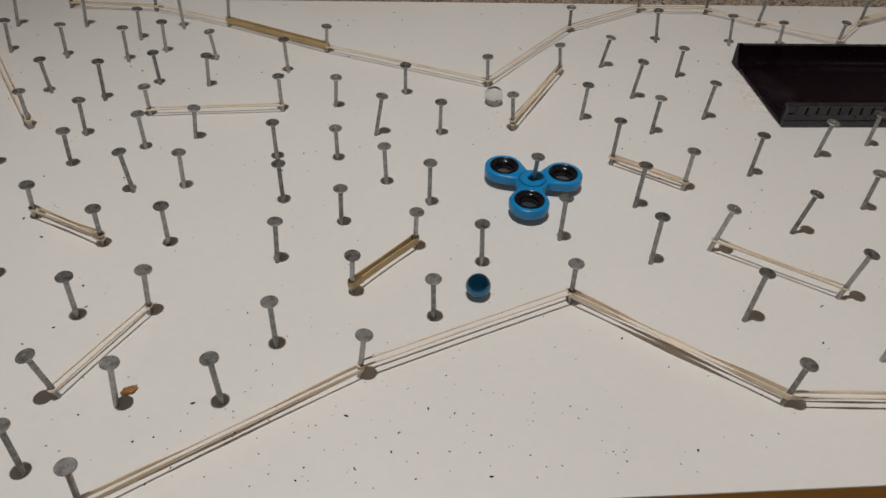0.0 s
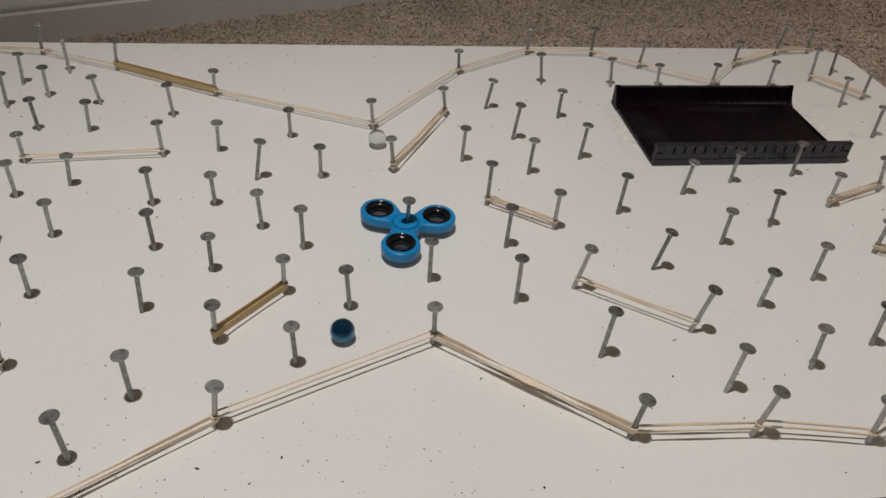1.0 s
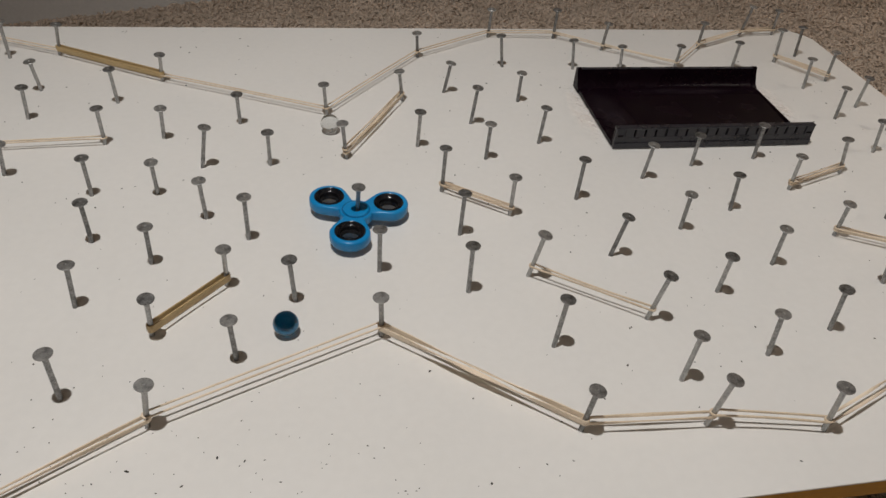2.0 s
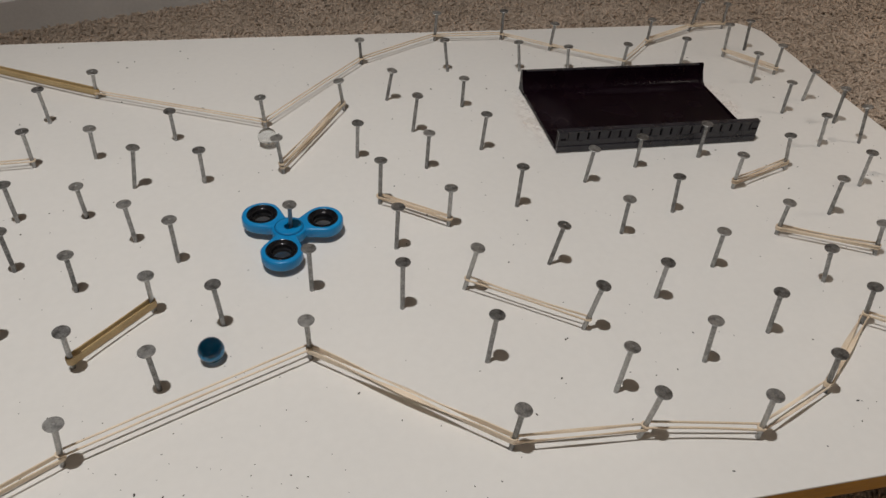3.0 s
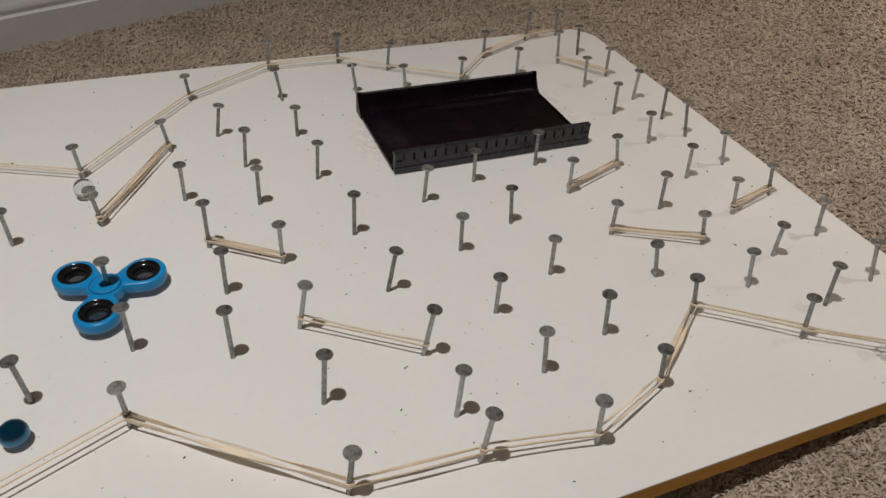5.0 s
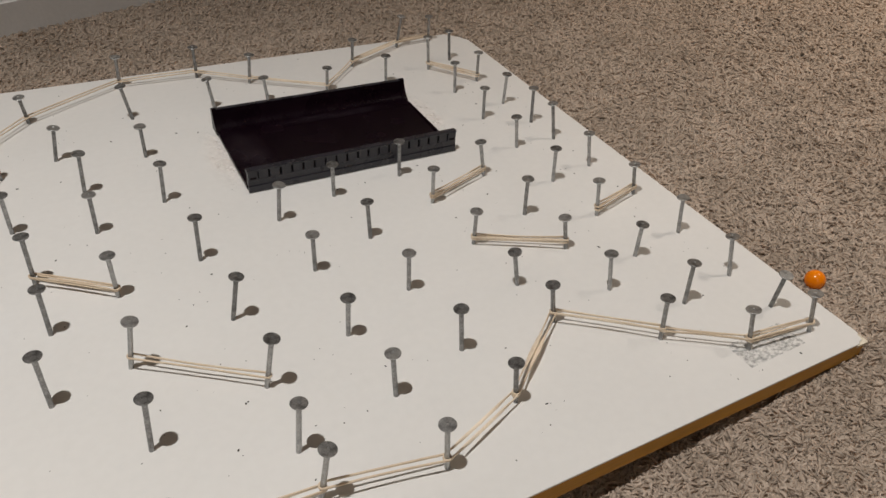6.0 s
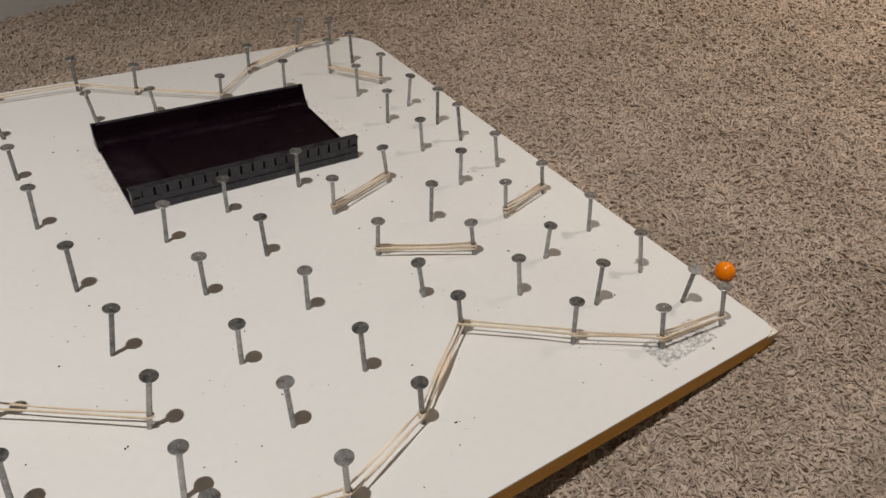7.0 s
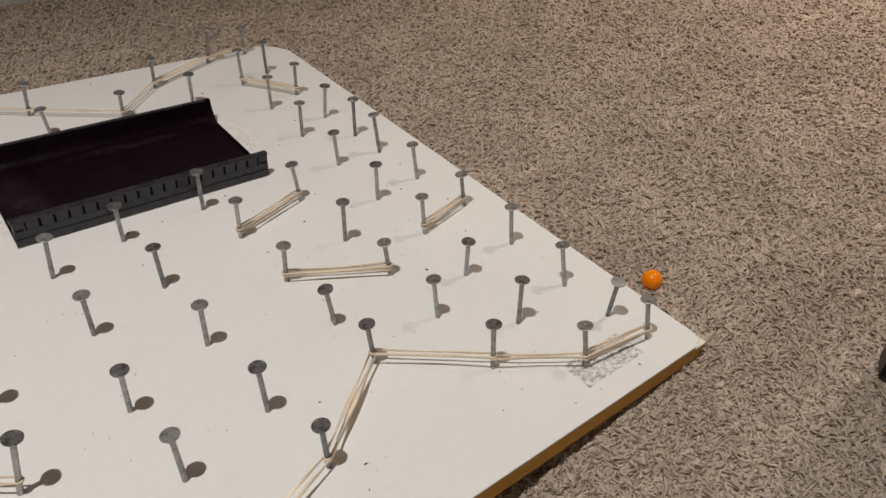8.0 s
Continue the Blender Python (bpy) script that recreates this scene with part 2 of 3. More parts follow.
BACK_FENCE = [(-0.309, 0.784, 6, 1, 32), (-0.219, 0.778, 5, 0, 34), (-0.136, 0.741, 4, 0, 32), (-0.031, 0.684, 2, -2, 28), (0.123, 0.615, -2, -1, 31), (0.223, 0.735, -2, -2, 28), (0.311, 0.787, 1, -1, 33),
              (0.388, 0.784, 0, 0, 34), (0.436, 0.752, 2, -1, 32), (0.507, 0.708, 0, -2, 26), (0.555, 0.756, 0, -1, 32), (0.626, 0.791, 5, -1, 38), (0.672, 0.796, -1, 0, 31)]
PAIRS_LEFT = [(-0.356, 0.692, 3, 0, 32), (-0.265, 0.542, 1, 1, 34), (-0.173, 0.563, 1, -1, 28), (-0.062, 0.570, 0, 0, 34), (-0.220, 0.424, 4, -1, 29), (-0.164, 0.393, 2, -1, 32),
              (-0.117, 0.327, 4, 1, 36), (-0.151, 0.264, -6, -1, 36), (0.007, 0.344, 2, -2, 33), (0.049, 0.387, 1, -1, 32)]
PAIRS_RIGHT = [(0.634, 0.720, -2, 2, 38), (0.671, 0.673, -1, 0, 34), (0.635, 0.403, -3, 3, 34), (0.687, 0.418, -4, 3, 30), (0.518, 0.409, -1, -1, 32), (0.583, 0.375, -5, 2, 30),
               (0.514, 0.473, -1, 0, 34), (0.577, 0.495, -5, 3, 34), (0.257, 0.380, 6, -2, 39), (0.328, 0.331, 6, -1, 40), (0.211, 0.487, 1, 2, 40), (0.260, 0.452, 0, 0, 36),
               (0.137, 0.539, -3, -1, 35), (0.196, 0.639, -4, 0, 31)]
FREE_BACK_LEFT = [(-0.347, 0.737, 6, 2, 34), (-0.332, 0.679, 4, 1, 32), (-0.279, 0.737, 4, 2, 34), (-0.276, 0.668, 2, 2, 33), (-0.217, 0.708, 3, 1, 32), (-0.217, 0.661, 2, 1, 34), (-0.186, 0.681, 2, -1, 32),
                  (-0.180, 0.734, 0, 1, 37), (-0.135, 0.666, -2, -2, 30), (-0.268, 0.601, 0, -1, 33), (-0.218, 0.588, 3, 1, 37), (-0.177, 0.617, 0, -1, 32), (-0.133, 0.614, 3, -1, 31), (-0.064, 0.641, -1, -1, 34),
                  (-0.016, 0.578, 2, -2, 30), (0.046, 0.601, 0, -2, 30)]
FREE_BACK_RIGHT = [(0.239, 0.655, 5, -1, 32), (0.311, 0.711, -5, 0, 35), (0.388, 0.705, -4, 2, 32), (0.442, 0.705, -3, 0, 26), (0.573, 0.703, -1, -1, 32), (0.634, 0.656, -2, 1, 34), (0.669, 0.735, -2, 2, 35),
                   (0.200, 0.556, 1, -1, 35), (0.255, 0.594, 3, -2, 38), (0.310, 0.635, 0, -1, 31), (0.311, 0.557, 2, 0, 36), (0.632, 0.591, -1, 1, 34), (0.670, 0.614, 0, -1, 34), (0.675, 0.567, -2, 1, 38)]
FREE_MIDDLE_LEFT = [(-0.272, 0.489, 4, 1, 28), (-0.217, 0.531, 3, 0, 33), (-0.215, 0.488, 3, -1, 32), (-0.164, 0.511, 1, -1, 33), (-0.159, 0.453, -2, 0, 36), (-0.128, 0.527, 4, -1, 29), (-0.123, 0.458, 2, 0, 32),
                    (-0.058, 0.496, 0, 0, 34), (-0.010, 0.496, 0, -2, 30), (0.020, 0.531, 6, 1, 37), (0.029, 0.462, -1, -1, 35), (0.074, 0.532, 0, -1, 32), (-0.224, 0.362, 4, 1, 31), (-0.120, 0.393, 2, -1, 34),
                    (-0.047, 0.439, 0, 0, 35), (-0.044, 0.373, 2, 2, 34), (-0.003, 0.413, 1, 0, 32), (0.061, 0.435, 0, 0, 38)]
FREE_MIDDLE_RIGHT = [(0.257, 0.533, 1, 0, 35), (0.320, 0.470, 1, 1, 38), (0.388, 0.497, 2, -1, 34), (0.441, 0.514, -1, -1, 32), (0.506, 0.523, -1, 0, 35), (0.631, 0.463, -2, 1, 34), (0.633, 0.528, -4, 1, 33),
                     (0.677, 0.529, -4, 5, 37), (0.679, 0.473, -5, 3, 34), (0.216, 0.430, 1, 1, 38), (0.325, 0.398, 6, 0, 36), (0.393, 0.426, -1, -1, 34), (0.446, 0.447, -2, 2, 34), (0.578, 0.428, -2, 0, 36)]
FREE_FRONT = [(0.094, 0.368, -2, 0, 36), (0.152, 0.393, 0, 1, 37), (0.211, 0.367, 0, 2, 40), (0.390, 0.353, 0, -1, 34), (0.447, 0.379, -1, 0, 34), (0.523, 0.352, -6, 1, 32), (0.684, 0.356, -3, 3, 34),
              (-0.160, 0.325, 2, 0, 34), (-0.118, 0.257, 5, 1, 35), (-0.061, 0.257, -1, 1, 37), (-0.036, 0.298, 0, 1, 37), (0.059, 0.319, -1, 0, 34), (0.257, 0.312, 3, 2, 40), (0.330, 0.277, 3, 2, 38)]
FREE_FRONT_RIGHT = [(0.397, 0.292, -2, 2, 36), (0.453, 0.310, -3, 1, 37), (0.584, 0.320, -4, 3, 33), (0.626, 0.285, 0, 3, 36), (0.629, 0.345, -1, 0, 31), (0.682, 0.296, -3, 7, 34), (0.684, 0.256, -1, -2, 32),
                    (-0.152, 0.216, 0, 2, 38)]
SPINNER_NAIL = [(0.1402, 0.4492, 1, -1, 34)]

# one nail of 35 mm above the face: a shank that flares under a flat, slightly domed and dimpled head
shank_mesh = mesh_of("nail", lathe(bmesh.new(), [(0.0, -0.012), (0.0016, -0.012), (0.0016, 0.0326), (0.0019, 0.0334), (0.0026, 0.0341), (0.0, 0.0342)], 16), ZINC, True)
head_mesh = mesh_of("head", lathe(bmesh.new(), [(0.0, 0.0338), (0.0044, 0.0339), (0.0050, 0.0342), (0.0051, 0.0345), (0.0051, 0.0348), (0.0049, 0.0350), (0.0030, 0.03502), (0.0012, 0.03503), (0.0009, 0.0347), (0.0, 0.0346)], 24), ZINC, True)
rng = random.Random(3)


def drive_nail(x, y, dx, dy, high):
    ob = new("nail", shank_mesh)
    ob.parent = board
    new("head", head_mesh).parent = ob
    lean = Vector((dx, dy, high)).to_track_quat("Z", "Y").to_matrix().to_4x4()
    size = Vector((dx, dy, high)).length / 35
    ob.matrix_local = Matrix.Translation((x, y, 0)) @ lean @ pose(0, 0, 0, 0, 0, rng.uniform(0, 360)) @ Matrix.Diagonal((1, 1, size, 1))
    return ob


for row in (FRONT_FENCE, BACK_FENCE, PAIRS_LEFT, PAIRS_RIGHT, FREE_BACK_LEFT, FREE_BACK_RIGHT, FREE_MIDDLE_LEFT, FREE_MIDDLE_RIGHT, FREE_FRONT, FREE_FRONT_RIGHT, SPINNER_NAIL):
    for item in row:
        drive_nail(*item)


# ---------------------------------------------------------------- rubber bands
def nail_at(row, z):
    x, y, dx, dy, high = row
    return Vector((x + dx * z / high, y + dy * z / high, z))


def strip(bm, path, turns_of, thick, tall, sides=8):
    """A closed loop of flat rubber with rounded edges, standing on edge and rolled by an angle at each point."""
    n, rings = len(path), []
    for i, p in enumerate(path):
        d = path[(i + 1) % n] - path[i - 1]
        d.normalize()
        across = Vector((-d.y, d.x, 0)).normalized()
        up = d.cross(across)
        c, q = math.cos(turns_of[i]), math.sin(turns_of[i])
        ring = []
        for k in range(sides):
            t = 2 * math.pi * (k + 0.5) / sides
            a, b = math.cos(t), math.sin(t)
            a, b = thick / 2 * math.copysign(abs(a) ** 0.6, a), tall / 2 * math.copysign(abs(b) ** 0.6, b)
            ring.append(bm.verts.new(p + across * (a * c - b * q) + up * (a * q + b * c)))
        rings.append(ring)
    for i in range(n):
        a, b = rings[i], rings[(i + 1) % n]
        for k in range(sides):
            q = (k + 1) % sides
            bm.faces.new((a[k], a[q], b[q], b[k]))
    return bm


def band(a, b, seed, turns=1, tall=0.0013, roll=0.0, lift=0.0, wide=False, drop=0.0):
    """A rubber band stretched round two nails: each turn is a loop, its long sides rolled over and a little slack."""
    r = random.Random(seed)
    bm = bmesh.new()
    for k in range(turns):
        level = 0.0066 + lift + (tall + 0.0004) * k
        za, zb = level + r.uniform(-0.0008, 0.0010) + drop, level + r.uniform(-0.0008, 0.0010) - drop
        thick = 0.0010 if tall > 0.0015 else 0.0012
        if wide:
            za = zb = 0.0074
        pa, pb = nail_at(a, za), nail_at(b, zb)
        d = pb - pa
        d.z = 0
        d.normalize()
        n = Vector((-d.y, d.x, 0))
        reach = 0.0016 + thick * 0.55 + 0.0003 * k
        path, rolls = [], []
        for ends, sign in (((pa, pb), 1), ((pb, pa), -1)):
            slack, hang = r.uniform(-0.0010, 0.0002), r.uniform(-0.0006, 0.0006)
            twist = 0.0 if wide else roll * r.uniform(0.8, 1.2) * r.choice((-1, 1))
            start = r.uniform(0.10, 0.20)
            for s in range(21):
                u = s / 20
                bow = math.sin(math.pi * u)
                path.append(ends[0].lerp(ends[1], u) + n * (sign * (reach + slack * bow)) + Vector((0, 0, hang * bow)))
                rolls.append(twist * max(0.0, min(1.0, (u - start) * 3, (1 - start - u) * 3)))
            away = d if sign > 0 else -d
            for s in range(1, 7):
                t = math.pi * s / 7
                path.append(ends[1] + n * (sign * reach * math.cos(t)) + away * (reach * math.sin(t)))
                rolls.append(0.0)
        strip(bm, path, rolls, thick, 0.0058 if wide else tall * r.uniform(0.85, 1.15))
    label = "wide tan rubber band stretched taut between two nails" if wide else "flat twisted beige rubber band stretched between two nails" if roll > 1 else "thin beige rubber band wound round two nails"
    return single("rubber_band", bm, RUBBER_WIDE if wide else RUBBER, BOARD, label, "rubber band", "rubber bands on the board", smooth=True)


FRONT_BANDS = [dict(tall=0.0028, roll=0.6, lift=0.0005), dict(tall=0.0011, lift=0.0036), dict(tall=0.0042, roll=1.2, lift=0.0018), dict(tall=0.0024, roll=0.8, lift=0.0022),
               dict(tall=0.0014, lift=0.0040, drop=0.0014), dict(tall=0.0021, roll=1.2, lift=0.0020), dict(tall=0.0038, roll=1.1, lift=0.0012),
               dict(tall=0.0019, roll=0.4, lift=0.0030), dict(tall=0.0016, lift=0.0026), dict(turns=2, tall=0.0014, roll=0.8, lift=0.0012)]
BACK_BANDS = [dict(), dict(), dict(wide=True), dict(tall=0.0010), dict(tall=0.0011), dict(tall=0.0011), dict(), dict(), dict(), dict(), dict(turns=2, roll=1.2), dict(turns=2)]
LEFT_BANDS = [dict(turns=2, roll=0.8), dict(tall=0.0012), dict(turns=2, tall=0.0020, roll=0.6), dict(tall=0.0016), dict(wide=True)]
RIGHT_BANDS = [dict(turns=2, tall=0.0012), dict(turns=2, tall=0.0018, roll=0.7), dict(turns=2, tall=0.0018, roll=0.8), dict(turns=2, tall=0.0018, roll=1.2),
               dict(tall=0.0016, lift=0.0030), dict(turns=2, tall=0.0012), dict(turns=2, tall=0.0022, roll=1.2)]
for i, style in enumerate(FRONT_BANDS):
    band(FRONT_FENCE[i], FRONT_FENCE[i + 1], 10 + i, **style)
for i, style in enumerate(BACK_BANDS):
    band(BACK_FENCE[i], BACK_FENCE[i + 1], 30 + i, **style)
for i, style in enumerate(LEFT_BANDS):
    band(PAIRS_LEFT[2 * i], PAIRS_LEFT[2 * i + 1], 50 + i, **style)
for i, style in enumerate(RIGHT_BANDS):
    band(PAIRS_RIGHT[2 * i], PAIRS_RIGHT[2 * i + 1], 70 + i, **style)

# ---------------------------------------------------------------- black plastic tray
tray = thing("plastic_tray", BOARD @ pose(0.3775, 0.545, 0.0006), "black plastic tray with a slotted rim, lying on the white board", "tray")
W, DEEP, HIGH = 0.1955, 0.120, 0.020
bm = bmesh.new()
profile = [(0.0005, 0.0), (DEEP - 0.0005, 0.0), (DEEP, 0.0006), (DEEP, HIGH - 0.001), (DEEP - 0.001, HIGH), (DEEP - 0.0032, HIGH), (DEEP - 0.0042, HIGH - 0.001), (DEEP - 0.0052, HIGH - 0.005),
           (DEEP - 0.0075, 0.0085), (DEEP - 0.0115, 0.0050), (DEEP - 0.0160, 0.0034), (0.0090, 0.0026), (0.0060, 0.0036), (0.0045, 0.0065), (0.0040, HIGH - 0.0006), (0.0034, HIGH), (0.0014, HIGH), (0.0009, HIGH - 0.0006), (0.0009, 0.0075), (0.0, 0.0070), (0.0, 0.0006)]
prism(bm, profile, 0, W)
part("body", bm, BLACK, tray, "glossy black plastic trough with low walls", True)
bm = bmesh.new()
box(bm, -0.0006, W + 0.0006, -0.0022, -0.0001, 0.0002, 0.0062, 0.0005)
box(bm, -0.0004, W + 0.0004, -0.0013, 0.0004, 0.0063, 0.0118, 0.0003)
part("ledge", bm, GREYBLACK, tray, "dusty dark grey ledge")
bm = bmesh.new()
box(bm, -0.0008, W + 0.0008, -0.0013, 0.0042, HIGH - 0.0010, HIGH + 0.0012, 0.0005)
part("front_rim", bm, GREYBLACK, tray, "dusty dark grey rim")
bm = bmesh.new()
box(bm, -0.0004, W + 0.0004, DEEP - 0.0040, DEEP + 0.0004, HIGH + 0.0001, HIGH + 0.0010, 0.0004)
part("back_rim", bm, GREYBLACK, tray, "dusty dark grey rim")
for x0 in (0.0, W - 0.0080):
    part("end_block", box(bmesh.new(), x0, x0 + 0.0080, -0.0018, 0.0008, 0.0101, 0.0200, 0.0004), GREYBLACK, tray)
for x0 in (-0.0012, W - 0.0028):
    bm = prism(bmesh.new(), [(DEEP - 0.0046, 0.0004), (DEEP + 0.0006, 0.0004), (DEEP + 0.0006, HIGH + 0.0010), (DEEP - 0.0020, HIGH + 0.0022), (DEEP - 0.0046, HIGH + 0.0016), (DEEP - 0.0062, HIGH - 0.004), (DEEP - 0.0120, 0.0062), (DEEP - 0.0160, 0.0042), (DEEP - 0.0160, 0.0004)], x0, x0 + 0.0040)
    part("end_ear", bm, BLACK, tray, "", True)
pitch = (W - 0.016) / 18
rib_bm = bmesh.new()
box(rib_bm, 0.0009, pitch - 0.0009, -0.00115, 0.0008, 0.0110, 0.0196, 0.0003)
rib_mesh = mesh_of("rib", rib_bm, GREYBLACK)
for i in range(18):
    ob = new("rib", rib_mesh)
    ob.parent = tray
    ob.matrix_local = pose(0.008 + i * pitch, 0, 0)
# black strips on the end blocks paint the dark inside of slots
for x0 in (0.0016, W - 0.0066):
    part("end_slot_shade", box(bmesh.new(), x0, x0 + 0.005, -0.0021, -0.0017, 0.0125, 0.0142), BLACK, tray)
for x0 in (-0.0006, W - 0.0016):
    part("side_lip", box(bmesh.new(), x0, x0 + 0.0022, 0.0045, DEEP - 0.006, 0.0004, 0.0042, 0.0004), BLACK, tray)


def patch(name, x0, x1, y0, y1, z, material, m, label, category, turn=0, cells=6):
    me = bpy.data.meshes.new(name)
    verts, uvs, faces = [], [], []
    for j in range(cells + 1):
        for i in range(cells + 1):
            verts.append(((i / cells - 0.5) * (x1 - x0), (j / cells - 0.5) * (y1 - y0), 0))
            uvs.append((i / cells, j / cells))
    for j in range(cells):
        for i in range(cells):
            k = j * (cells + 1) + i
            faces.append((k, k + 1, k + cells + 2, k + cells + 1))
    me.from_pydata(verts, [], faces)
    layer = me.uv_layers.new(name="UVMap")
    for loop in me.loops:
        layer.data[loop.index].uv = uvs[loop.vertex_index]
    me.materials.append(material)
    ob = new(name, me)
    ob.matrix_world = m @ pose((x0 + x1) / 2, (y0 + y1) / 2, z, 0, 0, turn)
    ob.visible_shadow = False
    return tagged(ob, label, category, kind="structure")


patch("glue_stain", 0.352, 0.388, 0.535, 0.680, 0.0003, GLUE, BOARD, "pale dried glue film beside the tray on the board", "stain")
patch("glue_stain", 0.562, 0.600, 0.560, 0.680, 0.0003, GLUE, BOARD, "pale dried glue film beside the tray on the board", "stain")
TRAY = BOARD @ pose(0.3775, 0.545, 0.0006)
patch("scuff_sheen_patch", -0.006, 0.038, 0.006, 0.110, 0.0044, SCUFF_SHEEN, TRAY, "faint dusty scuffs and painted sheen on the floor of the black tray", "stain", turn=8)
# pale streak that paints the floor's glossy reflection near the back wall
patch("scuff_sheen_patch", 0.030, 0.194, 0.090, 0.106, 0.0046, SCUFF_SHEEN, TRAY, "faint dusty scuffs and painted sheen on the floor of the black tray", "stain")
patch("scribble_residue", 0.622, 0.676, 0.2165, 0.2395, 0.0003, SMUDGE, BOARD, "grey graphite scribble residue rubbed on the white board", "stain", turn=2)

# ---------------------------------------------------------------- spinner on its nail
spinner = thing("fidget_spinner", BOARD @ pose(0.1393, 0.4485, 0.0055, 0, 0, 17), "blue plastic three-lobed fidget spinner threaded on a nail", "spinner")
LOBE, ARM, HUB = 0.0150, 0.0262, 0.0125


def outline_radius(t):
    """Outline of three round lobes joined by soft waists."""
    best = HUB
    for k in range(3):
        a = t - k * 2 * math.pi / 3
        c, s = math.cos(a), math.sin(a)
        under = LOBE * LOBE - (ARM * s) ** 2
        if under >= 0 and c > 0:
            best = max(best, ARM * c + math.sqrt(under))
    return best


def smooth_outline(inset, count=132):
    raw = [outline_radius(2 * math.pi * i / 720) for i in range(720)]
    for _ in range(26):
        raw = [(raw[i - 1] + 2 * raw[i] + raw[(i + 1) % 720]) / 4 for i in range(720)]
    pts = []
    for i in range(count):
        t = 2 * math.pi * i / count
        pts.append(Vector((raw[i * 720 // count] * math.cos(t), raw[i * 720 // count] * math.sin(t), 0)))
    out = []
    for i in range(count):
        d = (pts[(i + 1) % count] - pts[i - 1]).normalized()
        out.append(pts[i] + Vector((-d.y, d.x, 0)) * inset)
    return out


def plate(bm, levels, holes):
    """A rounded plate with round holes: levels are (z, inset) from below up."""
    outer = [[bm.verts.new((p.x, p.y, z)) for p in smooth_outline(d)] for z, d in levels]
    for a, b in zip(outer, outer[1:]):
        for i in range(len(a)):
            j = (i + 1) % len(a)
            bm.faces.new((a[i], a[j], b[j], b[i]))
    for cap, z in ((outer[0], levels[0][0]), (outer[-1], levels[-1][0])):
        edges = [bm.edges.get((cap[i], cap[(i + 1) % len(cap)])) for i in range(len(cap))]
        for hx, hy, hr in holes:
            ring = [bm.verts.new((hx + hr * math.cos(2 * math.pi * i / 32), hy + hr * math.sin(2 * math.pi * i / 32), z)) for i in range(32)]
            edges += [bm.edges.new((ring[i], ring[(i + 1) % 32])) for i in range(32)]
        bmesh.ops.triangle_fill(bm, edges=edges, use_beauty=True)
    return bm


arms = [(ARM * math.cos(2 * math.pi * k / 3), ARM * math.sin(2 * math.pi * k / 3)) for k in range(3)]
bm = bmesh.new()
plate(bm, [(0.0, 0.0012), (0.0004, 0.0004), (0.0014, 0.0), (0.0066, 0.0), (0.0076, 0.0005), (0.0080, 0.0013)], [(x, y, 0.0110) for x, y in arms] + [(0, 0, 0.0036)])
body = part("body", bm, BLUE, spinner, "bright blue moulded plastic", True)
bm = bmesh.new()
lathe(bm, [(0.0036, 0.0002), (0.0036, 0.0086), (0.0085, 0.0090), (0.0095, 0.0086), (0.0098, 0.0078)], 36)
part("hub_cap", bm, BLUE, spinner, "", True)
# flat dark ring on the plate paints the shade of a hub groove
bm = bmesh.new()
lathe(bm, [(0.0098, 0.0079), (0.0099, 0.0083), (0.0106, 0.0083), (0.0107, 0.0079)], 36)
part("groove_shade_ring", bm, SHADED_BLUE, spinner, "round groove round the hub, its shade painted dark blue", True)
for x, y in arms:
    bm = bmesh.new()
    lathe(bm, [(0.0066, 0.0004), (0.0112, 0.0004), (0.0114, 0.0010), (0.0114, 0.0080), (0.0110, 0.0085), (0.0103, 0.0082), (0.0094, 0.0066), (0.0086, 0.0062), (0.0080, 0.0067), (0.0073, 0.0067), (0.0068, 0.0060)], 32, True)
    ring = part("weight_ring", bm, BLACKRING, spinner, "glossy black ring", True)
    ring.location = (x, y, 0)

# ---------------------------------------------------------------- marbles


def marble(m, radius, material, label):
    bm = bmesh.new()
    bmesh.ops.create_uvsphere(bm, u_segments=40, v_segments=24, radius=radius)
    ob = single("marble", bm, material, m, label, "marble", "glass marbles", smooth=True)
    return ob


marble(BOARD @ pose(0.0885, 0.3390, 0.0081), 0.0081, TEAL, "teal blue glass marble lying on the white board")
marble(BOARD @ pose(0.125, 0.584, 0.0082), 0.0082, CLEAR, "clear glass marble lying on the white board")
spot = BOARD @ Vector((0.7485, 0.2675, -0.0045))
marble(Matrix.Translation((spot.x, spot.y, 0.0098)), 0.0079, ORANGE, "glossy orange marble lying on the carpet")

# ---------------------------------------------------------------- crumbs on the board
bm = bmesh.new()
r = random.Random(8)
for k in range(760):
    if k < 150:
        x, y = r.gauss(0.03, 0.085), r.gauss(0.235, 0.035)
    else:
        x, y = r.uniform(XL + 0.02, XR - 0.02), r.uniform(YF + 0.01, YB - 0.01)
    if not (XL < x < XR and YF < y < YB):
        continue
    s = min(0.0010, 0.00026 + r.expovariate(1) * 0.00024)
    bmesh.ops.create_icosphere(bm, subdivisions=1, radius=1, matrix=pose(x, y, s * 0.25, 0, 0, r.uniform(0, 180)) @ Matrix.Diagonal((s * r.uniform(0.8, 1.7), s * 0.7, s * 0.35, 1)))
single("grit", bm, DIRT, BOARD, "dark specks of grit scattered on the white board", "grit", kind="stuff")

bm = bmesh.new()
bmesh.ops.create_icosphere(bm, subdivisions=3, radius=1)
